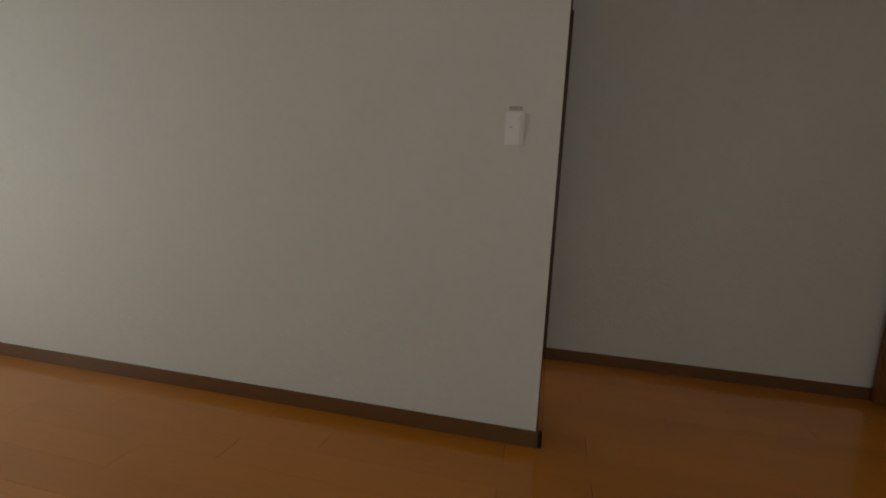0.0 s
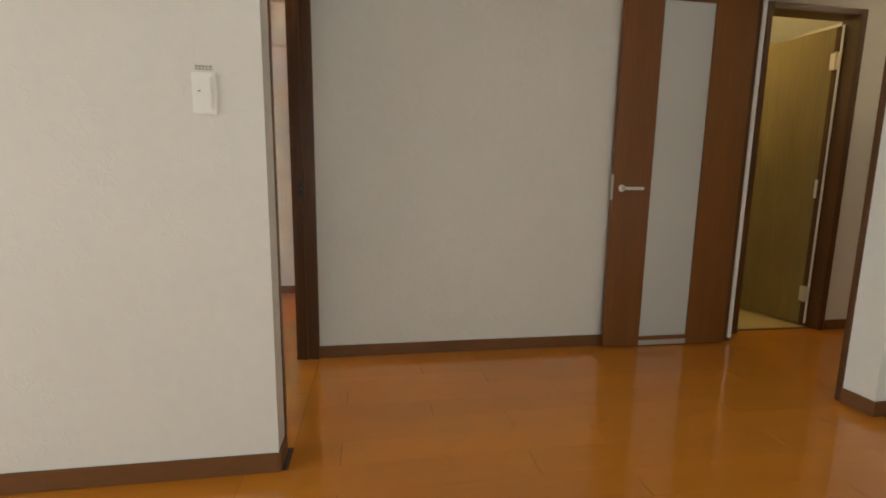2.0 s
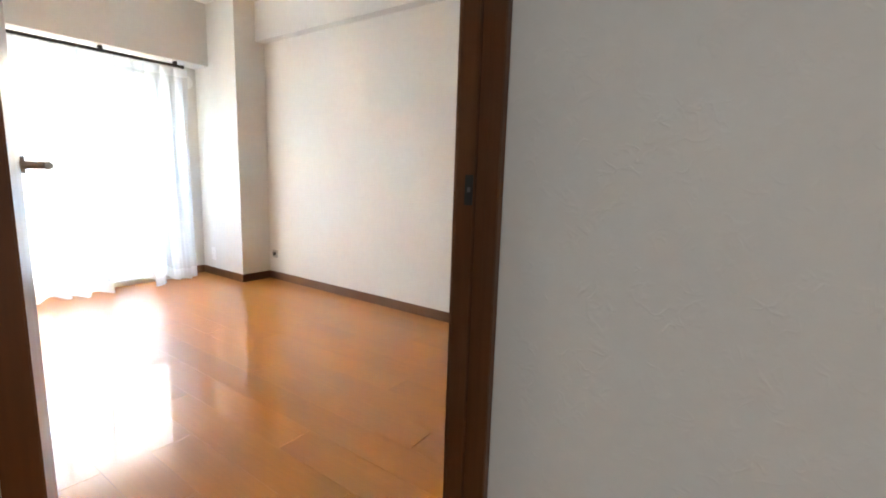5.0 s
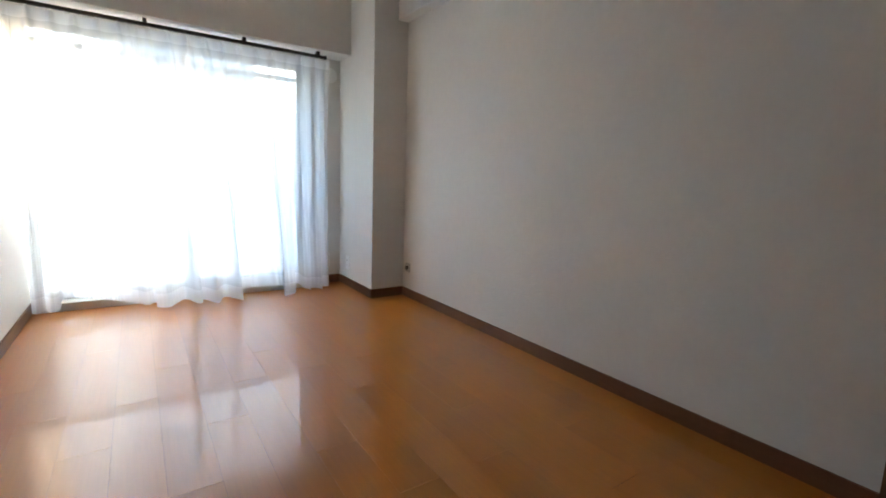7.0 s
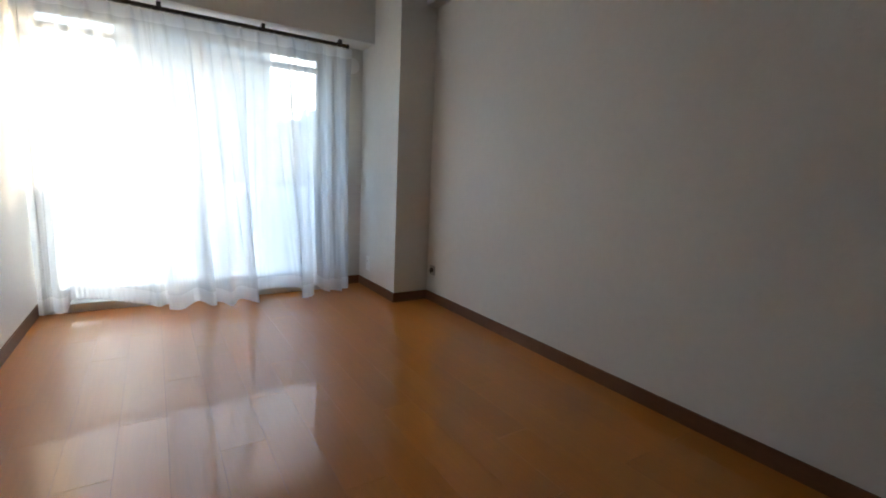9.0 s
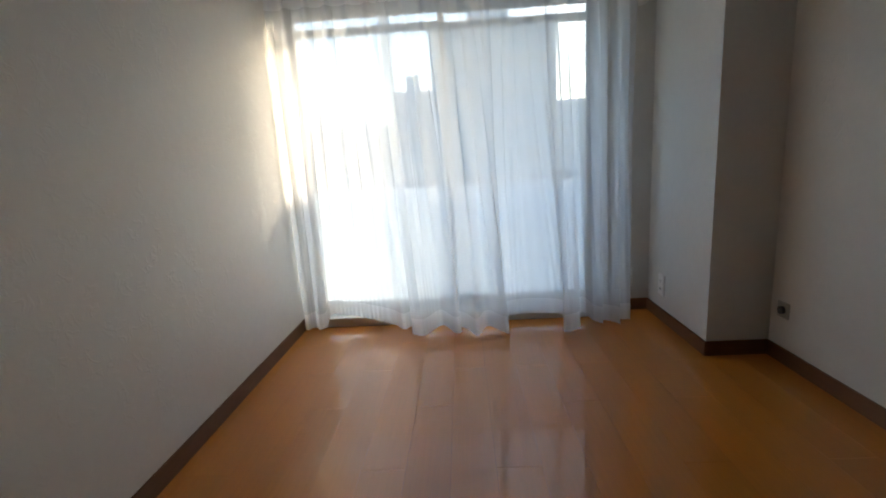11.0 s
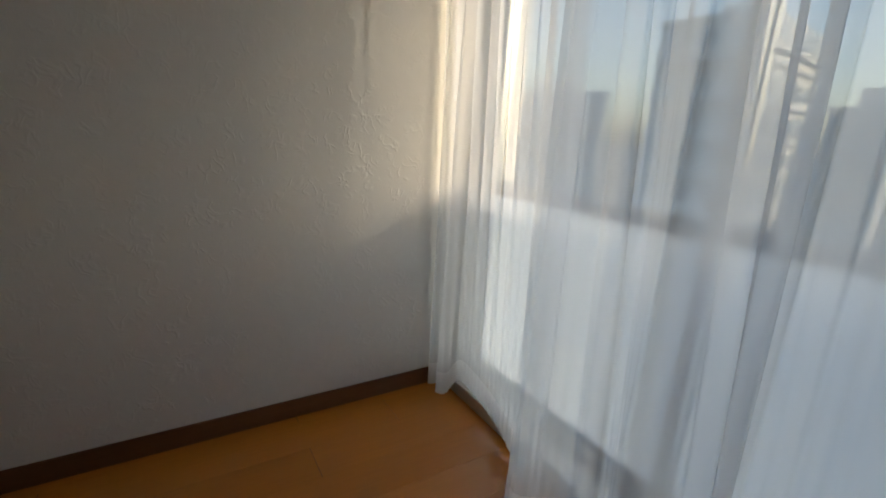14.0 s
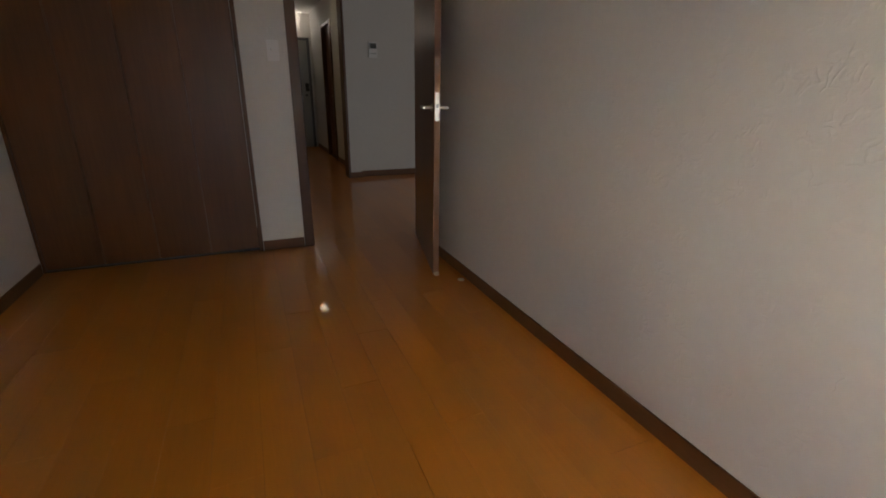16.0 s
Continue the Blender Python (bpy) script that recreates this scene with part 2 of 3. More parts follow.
structure("wall_west", boxes((-4.12, -4.0, -2.9, -2.15, F, H), (-4.12, -4.0, -2.15, 0.45, F, 0.6), (-4.12, -4.0, -2.15, 0.45, 2.0, H), (-4.12, -4.0, 0.45, N + 0.2, F, H)), WALL, "plain white living room wall", "wall")
structure("wall_hall_east", boxes((0.9, 1.0, -2.93, -2.72, F, H), (0.9, 1.0, -3.63, -2.93, 2.15, H), (0.9, 1.0, -6.4, -3.63, F, H)), WALL, "white hall wall with washroom doorway", "wall")
structure("wall_hall_west", boxes((-0.32, -0.2, -4.3, -2.9, F, H), (-0.32, -0.2, -5.1, -4.3, 2.05, H), (-0.32, -0.2, -6.4, -5.1, F, H)), WALL, "white hall wall with a dark door", "wall")
structure("wall_hall_end", boxes((-0.32, 1.0, -6.52, -6.4, F, H)), WALL, "white wall holding the entrance door", "wall")
structure("wall_washroom", boxes((2.4, 2.5, -4.6, -2.72, F, H), (1.0, 2.4, -4.6, -4.5, F, H), (1.0, 2.4, -2.82, -2.72, F, H)), WALL, "white washroom walls", "wall")
structure("ceiling", boxes((-4.12, 2.5, -6.52, N + 0.2, H, H + 0.1)), CEIL, "white papered ceiling", "ceiling")

# bases under the floor boards
floor_bed = structure("floor_bedroom", boxes((-0.1, W, -0.16, N, -0.12, F - 0.0016)), UNDERLAY, "glossy orange brown wooden board floor", "floor")
floor_live = structure("floor_living", boxes((-4.0, 0.9, -2.9, -0.16, -0.12, F - 0.0016), (-4.0, -0.24, -0.16, N, -0.12, F - 0.0016)), UNDERLAY, "glossy orange brown wooden board floor", "floor")
floor_hall = structure("floor_hall", boxes((-0.32, 0.96, -6.5, -2.9, -0.12, F - 0.0016)), UNDERLAY, "glossy orange brown wooden hall floor", "floor")
structure("floor_washroom", boxes((0.96, 2.4, -4.5, -2.82, -0.12, F)), VINYL, "pale yellow vinyl washroom floor", "floor")

# baseboards
T, BH = 0.009, 0.066


def baseboard(*lims):
    return structure("baseboard", boxes(*lims, bevel=0.002), BASE, "brown wooden baseboard along the wall foot", "baseboard")


baseboard((0, T, 0.2, N, F, BH))
baseboard((W - T, W, K, 3.11, F, BH))
baseboard((2.09, W - T, 3.11 - T, 3.11, F, BH))
baseboard((2.09 - T, 2.09, 3.11 - T, N, F, BH))
baseboard((1.82, 2.09 - T, N - T, N, F, BH))
baseboard((0.84, 1.115, K, K + T, F, BH))
baseboard((-0.24 - T, -0.24, -0.133, N, F, BH))
baseboard((-0.24 - T, -0.13, -0.133 - T, -0.133, F, BH))
baseboard((0.797 - T, 0.797, -2.70, -0.16, F, BH))
baseboard((-4, -0.2 - T, -2.755, -2.755 + T, F, BH))
baseboard((-0.2 - T, -0.06, -2.67, -2.67 + T, F, BH))
baseboard((-0.2 - T, -0.2, -2.755, -2.67, F, BH))
baseboard((0.9 - T, 0.9, -6.4, -3.67, F, BH))
baseboard((-0.2, -0.2 + T, -4.26, -2.9, F, BH))
baseboard((-0.2, -0.2 + T, -6.4, -5.14, F, BH))


# ---- door frames ----
def door_frame(name, lims, label):
    ob = thing(name, (0, 0, 0), label, "door frame")
    ob["kind"] = "structure"
    for nm, bm in lims:
        part(nm, bm, FRAME, ob)
    return ob


bed_frame = door_frame("door_frame_bedroom", [
    ("jamb", boxes((-0.13, -0.104, -0.137, -0.1, F, 2.05), (-0.13, -0.088, -0.1, K, F, 2.02), bevel=0.002)),
    ("jamb", boxes((0.772, 0.796, -0.162, -0.128, F, 2.05), (0.777, 0.796, -0.128, -0.1, F, 2.05), (0.767, 0.796, -0.1, -0.075, F, 2.05), (0.774, 0.796, -0.075, K, F, 2.05), (0.774, 0.838, K, K + 0.012, F, 2.09), bevel=0.002)),
    ("head", boxes((-0.1, 0.766, -0.15, K, 2.02, 2.05), bevel=0.002))], "dark brown wooden frame of the bedroom doorway")
strike = part("strike_plate", boxes((0.7645, 0.767, -0.098, -0.077, 0.925, 0.995)), DARKP, bed_frame, "blackened steel strike plate")
part("latch_hole", boxes((0.7635, 0.7645, -0.092, -0.084, 0.955, 0.966)), STEEL, bed_frame)

hall_frame = door_frame("door_frame_hall", [
    ("jamb", boxes((0.765, 0.9, -2.792, -2.722, F, 2.13), bevel=0.003)),
    ("jamb", boxes((-0.06, -0.035, -2.9, -2.66, F, 2.13), bevel=0.003)),
    ("head", boxes((-0.035, 0.765, -2.9, -2.70, 2.11, 2.15), bevel=0.003))], "dark brown wooden frame of the hall doorway")
part("seal_strip", boxes((0.757, 0.766, -2.79, -2.765, 0.02, 2.11)), PLASTIC, hall_frame, "pale draught seal strip")

wash_frame = door_frame("door_frame_washroom", [
    ("jamb", boxes((0.885, 1.01, -2.955, -2.915, F, 2.15), bevel=0.003)),
    ("jamb", boxes((0.885, 1.01, -3.655, -3.605, F, 2.15), bevel=0.003)),
    ("head", boxes((0.885, 1.01, -3.605, -2.955, 2.11, 2.15), bevel=0.003)),
    ("sill", boxes((0.935, 0.965, -3.605, -2.955, -0.06, F + 0.003), bevel=0.001))], "dark brown wooden frame of the washroom doorway")

west_frame = door_frame("door_frame_west", [
    ("jamb", boxes((-0.32, -0.18, -4.33, -4.28, F, 2.07), bevel=0.003)),
    ("jamb", boxes((-0.32, -0.18, -5.12, -5.07, F, 2.07), bevel=0.003)),
    ("head", boxes((-0.32, -0.18, -5.07, -4.33, 2.03, 2.07), bevel=0.003))], "dark brown wooden frame in the hall wall")


# ---- doors ----
def lever(parent, x, y, z, side, way, label="satin metal lever handle"):
    """A lever on a door face whose normal is side along x; the lever points way along y."""
    h = part("handle", rod((x, y, z), (x + side * 0.008, y, z), 0.021, 24), METAL, parent, label)
    part("spindle", rod((x + side * 0.008, y, z), (x + side * 0.05, y, z), 0.009), METAL, h)
    part("grip", boxes((min(x + side * 0.04, x + side * 0.055), max(x + side * 0.04, x + side * 0.055), min(y - way * 0.01, y + way * 0.115), max(y - way * 0.01, y + way * 0.115), z - 0.009, z + 0.009), bevel=0.004), METAL, h)
    return h


# bedroom door, opened flat towards the side wall; local y runs along the leaf from the hinge
bed_door = thing("door_bedroom", pose(-0.045, K + 0.014, 0.0, 0, 0, -12.5), "dark brown wooden bedroom door standing open", "door")
part("leaf", boxes((0, 0.035, 0, 0.865, F + 0.008, 2.01), bevel=0.002), DOOR, bed_door)
part("edge_strip", boxes((0.001, 0.034, 0.865, 0.8665, F + 0.008, 2.01)), material("edge_wood", (0.3, 0.15, 0.085), 0.45, grain=(9, 9, 0.5), vary=0.15, scale=9), bed_door)
part("latch_plate", boxes((0.006, 0.029, 0.8665, 0.8685, 0.915, 1.065), bevel=0.0006), METAL, bed_door, "silver latch plate")
part("latch_bolt", boxes((0.012, 0.023, 0.8685, 0.878, 0.985, 1.005), bevel=0.002), STEEL, bed_door)
lever(bed_door, 0.035, 0.815, 0.985, 1, -1)
lever(bed_door, 0.0, 0.815, 0.985, -1, -1)
part("door_foot", boxes((-0.002, 0.03, 0.845, 0.877, F, 0.02), bevel=0.004), RUBBER, bed_door, "small beige rubber foot")
for z in (0.25, 1.75):
    part("hinge", boxes((-0.004, 0.01, -0.008, 0.012, z, z + 0.1), bevel=0.002), STEEL, bed_door)

# glazed hall door, opened flat along the living room wall
hall_door = thing("door_hall", pose(0.735, -2.715, 0.0), "dark brown glazed hall door standing open", "door")
DT = 0.034
part("stile", boxes((0, DT, 0.6, 0.84, F + 0.008, 2.09), bevel=0.002), DOOR, hall_door)
part("stile", boxes((0, DT, 0.0, 0.27, F + 0.008, 2.09), bevel=0.002), DOOR, hall_door)
part("rail", boxes((0.003, DT - 0.003, 0.27, 0.6, F + 0.008, 0.035), bevel=0.002), ALU, hall_door, "silver metal bottom strip")
part("rail", boxes((0.003, DT - 0.003, 0.27, 0.6, 0.035, 0.06), bevel=0.002), DOOR, hall_door)
part("rail", boxes((0.003, DT - 0.003, 0.27, 0.6, 2.05, 2.09), bevel=0.002), DOOR, hall_door)
part("pane", boxes((0.013, 0.021, 0.27, 0.6, 0.06, 2.05)), FROST_DOOR, hall_door, "milky translucent pane")
part("latch_plate", boxes((0.004, DT - 0.004, 0.84, 0.8425, 0.915, 1.065)), METAL, hall_door, "silver latch plate")
lever(hall_door, 0.0, 0.79, 0.985, -1, -1)
part("closer_cap", boxes((0.0, 0.03, 0.0, 0.06, 2.09, 2.105), bevel=0.002), DARKP, hall_door)

# washroom door, opened inwards
wash_door = thing("door_washroom", pose(1.0, -3.59, 0.0, 0, 0, -78), "pale wooden washroom door standing open", "door")
part("leaf", boxes((0, 0.033, 0, 0.63, F + 0.008, 2.08), bevel=0.002), OLIVE, wash_door)
part("edge_band", boxes((-0.003, 0.036, -0.004, 0.02, F + 0.008, 2.08), bevel=0.001), FRAME, wash_door)
part("latch_guard", boxes((-0.006, -0.001, 0.012, 0.03, 0.93, 1.06), bevel=0.002), PLASTIC, wash_door, "white plastic plate")
for z in (0.18, 1.8):
    hg = part("hinge", boxes((-0.012, -0.003, -0.03, 0.035, z, z + 0.11), bevel=0.002), METAL, wash_door, "broad silver hinge")
    part("pin", rod((-0.014, 0.0, z - 0.005), (-0.014, 0.0, z + 0.115), 0.006), METAL, hg)
part("seal_strip", boxes((-0.01, -0.002, -0.028, -0.016, 0.02, 2.08)), PLASTIC, wash_door)

west_door = thing("door_west", (0, 0, 0), "dark brown closed wooden hall door", "door")
part("leaf", boxes((-0.28, -0.245, -5.07, -4.33, F + 0.008, 2.03), bevel=0.002), DOOR, west_door)
lever(west_door, -0.245, -4.4, 0.985, 1, -1)

entrance = thing("entrance_door", (0, 0, 0), "grey painted steel entrance door", "door")
part("leaf", boxes((-0.1, 0.7, -6.4, -6.365, F + 0.01, 1.95), bevel=0.003), STEELDOOR, entrance)
part("frame", boxes((-0.15, -0.1, -6.4, -6.35, F, 2.0), (0.7, 0.75, -6.4, -6.35, F, 2.0), (-0.1, 0.7, -6.4, -6.35, 1.95, 2.0), bevel=0.003), STEEL, entrance)
part("knob", rod((-0.03, -6.365, 0.98), (-0.03, -6.31, 0.98), 0.025, 20, bevel=0.004), STEEL, entrance)
part("letter_box", boxes((-0.09, -0.02, -6.365, -6.33, 1.05, 1.2), bevel=0.004), DARKP, entrance)

# bifold closet
closet = thing("closet", (0, 0, 0), "dark brown four panel folding closet doors, closed", "closet")
for i in range(4):
    a = 1.145 + i * 0.302
    part("panel", boxes((a, a + 0.3005, K - 0.055, K - 0.028, F + 0.015, 2.19), bevel=0.006), CLOSET, closet)
part("side_trim", boxes((1.118, 1.143, -0.15, K + 0.014, F, 2.2), bevel=0.002), FRAME, closet)
part("side_trim", boxes((W - 0.018, W - 0.001, K - 0.06, K - 0.02, F, 2.2), bevel=0.002), FRAME, closet)
part("floor_track", boxes((1.143, W - 0.018, K - 0.06, K - 0.022, F, F + 0.009), bevel=0.001), RAILM, closet)

# ---- window ----
window = thing("window_1", (0, 0, 0), "white aluminium sliding balcony window, lower panes frosted", "window")
window["kind"] = "structure"
X0, X1, Z0, Z1 = 0.02, 1.81, 0.045, 1.85
part("window_frame", boxes((X0, X0 + 0.035, 3.8, 3.9, Z0, Z1), (X1 - 0.035, X1, 3.8, 3.9, Z0, Z1), (X0 + 0.035, X1 - 0.035, 3.8, 3.9, Z0, Z0 + 0.035), (X0 + 0.035, X1 - 0.035, 3.8, 3.9, Z1 - 0.035, Z1), bevel=0.003), ALU, window)
part("window_sill", boxes((X0, X1, 3.68, 3.799, F, 0.05), bevel=0.003), ALU, window, "pale grey raised metal sill")
for k, (a, b, y) in enumerate(((X0 + 0.035, 0.94, 3.82), (0.905, X1 - 0.035, 3.86))):
    s = part("sash", boxes((a, a + 0.035, y, y + 0.03, Z0 + 0.035, Z1 - 0.035), (b - 0.035, b, y, y + 0.03, Z0 + 0.035, Z1 - 0.035), (a + 0.035, b - 0.035, y, y + 0.03, Z0 + 0.035, Z0 + 0.06), (a + 0.035, b - 0.035, y, y + 0.03, 0.81, 0.86), (a + 0.035, b - 0.035, y, y + 0.03, 1.685, 1.725), (a + 0.035, b - 0.035, y, y + 0.03, Z1 - 0.075, Z1 - 0.035), bevel=0.003), ALU, window)
    low = part("pane", boxes((a + 0.035, b - 0.035, y + 0.012, y + 0.018, Z0 + 0.06, 0.81)), FROST, s, "frosted glass")
    up = part("pane", boxes((a + 0.035, b - 0.035, y + 0.012, y + 0.018, 0.86, 1.685)), CLEAR, s)
    up2 = part("pane", boxes((a + 0.035, b - 0.035, y + 0.012, y + 0.018, 1.725, Z1 - 0.075)), CLEAR, s)
    up.visible_shadow = up2.visible_shadow = False
part("crescent_lock", rod((0.925, 3.815, 0.9), (0.925, 3.8, 0.9), 0.02, 20, bevel=0.003), STEEL, window)

# Unseen; its near-opaque panes are added to keep direct sun out.
window2 = thing("window_2", (0, 0, 0), "frosted aluminium living room window", "window")
window2["kind"] = "structure"
part("window_frame", boxes((-2.5, -2.46, 3.82, 3.9, 0.05, 1.95), (-1.04, -1.0, 3.82, 3.9, 0.05, 1.95), (-2.46, -1.04, 3.82, 3.9, 0.05, 0.1), (-2.46, -1.04, 3.82, 3.9, 1.9, 1.95), (-1.78, -1.72, 3.82, 3.9, 0.1, 1.9), bevel=0.003), ALU, window2)
for a, b in ((-2.46, -1.78), (-1.72, -1.04)):
    part("pane", boxes((a, b, 3.85, 3.856, 0.1, 1.9)), MILKY, window2, "frosted glass")

# Added opening on an unseen wall, there to carry the fill lamp.
fill_opening = thing("fill_window", (0, 0, 0), "added unseen side window holding the fill lamp", "window")
fill_opening["kind"] = "structure"
part("window_frame", boxes((-4.1, -4.02, -2.15, -2.11, 0.6, 2.0), (-4.1, -4.02, 0.41, 0.45, 0.6, 2.0), (-4.1, -4.02, -2.11, 0.41, 0.6, 0.64), (-4.1, -4.02, -2.11, 0.41, 1.96, 2.0), (-4.1, -4.02, -0.88, -0.82, 0.64, 1.96), bevel=0.003), ALU, fill_opening)
for a, b in ((-2.11, -0.88), (-0.82, 0.41)):
    part("pane", boxes((-4.063, -4.057, a, b, 0.64, 1.96)), MILKY, fill_opening, "frosted glass")


# ---- curtain ----
def smooth_path(knots, steps):
    """Points along a smooth line through the knots, evenly spaced by its length in plan."""
    pts = []
    for i in range(len(knots) - 1):
        p0, p1, p2, p3 = (Vector(knots[min(max(i + k, 0), len(knots) - 1)]) for k in (-1, 0, 1, 2))
        for j in range(24):
            t = j / 24
            pts.append(0.5 * (2 * p1 + (p2 - p0) * t + (2 * p0 - 5 * p1 + 4 * p2 - p3) * t * t + (3 * p1 - p0 - 3 * p2 + p3) * t ** 3))
    pts.append(Vector(knots[-1]))
    run = [0.0]
    for a, b in zip(pts, pts[1:]):
        run.append(run[-1] + (b - a).xy.length)
    out, k = [], 0
    for i in range(steps + 1):
        d = run[-1] * i / steps
        while k < len(run) - 2 and run[k + 1] < d:
            k += 1
        out.append(pts[k].lerp(pts[k + 1], min(1.0, (d - run[k]) / max(run[k + 1] - run[k], 1e-6))))
    return out


def drape(x0, x1, foot, pleats, seed, cols, rows=48, band=None):
    """Cloth hung in pinched pleats from x0 to x1 that opens into the loose folds of its foot line."""
    rnd = random.Random(seed)
    low = smooth_path(foot, cols)
    lean = [rnd.uniform(-0.3, 0.3) for _ in range(pleats + 3)]
    deep = [rnd.uniform(0.55, 1.3) for _ in range(pleats + 3)]
    reach = [rnd.uniform(0.5, 1.4) for _ in range(pleats + 3)]
    verts, faces = [], []
    for j in range(rows + 1):
        v = j / rows
        if band:
            v = band[0] + v * (band[1] - band[0])
        w = (1 - v) ** 0.85
        for i in range(cols + 1):
            u = i / cols
            k = u * pleats
            c = int(k)
            f = k - c
            s = f * f * (3 - 2 * f)
            d = (1 - s) * deep[c] + s * deep[c + 1]
            r = (1 - s) * reach[c] + s * reach[c + 1]
            ph = 2 * math.pi * (k + ((1 - s) * lean[c] + s * lean[c + 1]) * (1 - v))
            pinch = max(0.0, math.cos(ph)) ** 6
            soft_fold = 0.5 + 0.5 * math.cos(ph)
            hold = v ** (1.2 * r)
            top_y = 3.612 - d * (0.022 * pinch * v ** 4 + 0.024 * soft_fold * hold * (1 - 0.5 * v ** 6))
            side = 0.022 * d * math.sin(2 * ph) * hold * (1 - v ** 8)
            x = (x0 + (x1 - x0) * u) * (1 - w) + low[i].x * w + side
            y = top_y * (1 - w) + low[i].y * w
            y += 0.006 * math.sin(1.7 * ph + seed) * math.sin(math.pi * v) + 0.002 * math.sin(5.3 * ph + 9 * v) * w
            z = low[i].z + (1.835 - low[i].z) * v
            verts.append((max(x, 0.012), min(y, 3.672) - (0.002 if band else 0), z))
    n = cols + 1
    for j in range(rows):
        for i in range(cols):
            faces.append((j * n + i, j * n + i + 1, (j + 1) * n + i + 1, (j + 1) * n + i))
    me = bpy.data.meshes.new("cloth")
    me.from_pydata(verts, [], faces)
    for p in me.polygons:
        p.use_smooth = True
    return me


def curtain(x0, x1, foot, pleats, seed, cols, label):
    ob = thing("curtain", (0, 0, 0), label, "curtain", "curtain pair")
    for name, band, mat, note in (("cloth", None, SHEER, ""), ("hem", (0.0, 0.052), HEM, "doubled opaque hem"), ("heading_tape", (0.965, 1.0), HEM, "stiff gathered heading tape")):
        a = new(name, drape(x0, x1, foot, pleats, seed, cols, 4 if band else 48, band))
        a.data.materials.append(mat)
        a.parent = ob
        if note:
            tagged(a, note)
    for i in range(pleats + 1):
        x = x0 + (x1 - x0) * i / pleats
        part("hook", boxes((x - 0.003, x + 0.003, 3.597, 3.603, 1.82, 1.85)), PLASTIC, ob)
    return ob


# foot lines: x, y and height of the hem
FOOT_LEFT = [(0.014, 3.63, 0.012), (0.045, 3.605, 0.014), (0.075, 3.66, 0.018), (0.11, 3.60, 0.016), (0.15, 3.62, 0.024), (0.175, 3.66, 0.085), (0.28, 3.668, 0.075), (0.42, 3.66, 0.045),
             (0.55, 3.63, 0.018), (0.62, 3.57, 0.008), (0.66, 3.60, 0.012), (0.72, 3.59, 0.012)]
FOOT_RIGHT = [(0.675, 3.50, 0.004), (0.75, 3.475, 0.003), (0.845, 3.56, 0.026), (0.92, 3.49, 0.004), (0.955, 3.50, 0.006), (0.93, 3.57, 0.012), (0.99, 3.53, 0.008), (1.045, 3.44, 0.003), (1.105, 3.535, 0.02),
              (1.205, 3.455, 0.003), (1.215, 3.50, 0.006), (1.165, 3.58, 0.02), (1.235, 3.63, 0.04), (1.36, 3.635, 0.05), (1.52, 3.61, 0.045), (1.56, 3.54, 0.02), (1.515, 3.46, 0.003), (1.55, 3.45, 0.003), (1.615, 3.50, 0.008),
              (1.60, 3.58, 0.03), (1.66, 3.62, 0.05), (1.70, 3.56, 0.02), (1.75, 3.53, 0.008), (1.72, 3.58, 0.01), (1.79, 3.58, 0.006), (1.84, 3.52, 0.006), (1.81, 3.58, 0.01), (1.91, 3.57, 0.012)]
curtain(0.02, 0.66, FOOT_LEFT, 6, 3, 220, "white sheer curtain drawn across the window")
curtain(0.60, 1.92, FOOT_RIGHT, 12, 8, 420, "white sheer curtain with a pale hem touching the floor")

rail = thing("curtain_rail", (0, 0, 0), "dark brown curtain rail under the beam", "curtain rail")
part("rail", boxes((0.004, 1.89, 3.592, 3.618, 1.85, 1.872), bevel=0.004), RAILM, rail)
part("end_cap", boxes((1.89, 1.905, 3.589, 3.621, 1.846, 1.876), bevel=0.004), DARKP, rail)
for x in (0.1, 0.7, 1.3, 1.84):
    part("bracket", boxes((x - 0.012, x + 0.012, 3.595, 3.64, 1.872, 1.899), bevel=0.002), RAILM, rail)
for i in range(22):
    part("runner", boxes((0.03 + i * 0.0865, 0.036 + i * 0.0865, 3.601, 3.607, 1.838, 1.85)), PLASTIC, rail)
part("tieback", boxes((1.885, 1.9, 3.66, 3.67, 1.5, 1.75), bevel=0.003), PLASTIC, rail)

# ---- small fixtures ----
vent = thing("air_vent", (2.0, N, 1.77), "round white plastic wall vent", "air vent")
part("ring", rod((0, 0, 0), (0, -0.012, 0), 0.06, 40, bevel=0.003), PLASTIC, vent)
part("cover", rod((0, -0.012, 0), (0, -0.03, 0), 0.045, 40, bevel=0.005), PLASTIC, vent)


def switch_plate(name, at, label):
    """A rounded switch plate whose front looks to local -y."""
    s = thing(name, at, label, "light switch")
    part("plate", boxes((-0.036, 0.036, -0.008, 0, -0.061, 0.061), bevel=0.003), PLASTIC, s)
    part("inset", boxes((-0.024, 0.024, -0.0105, -0.008, -0.05, 0.05), bevel=0.001), PLASTIC, s)
    part("rocker", boxes((-0.021, 0.021, -0.0135, -0.0105, 0.001, 0.047), bevel=0.0012), PLASTIC, s)
    part("rocker", boxes((-0.021, 0.021, -0.0135, -0.0105, -0.047, -0.001), bevel=0.0012), PLASTIC, s)
    part("indicator", boxes((-0.017, -0.009, -0.0142, -0.0135, 0.003, 0.006)), DARKP, s)
    return s


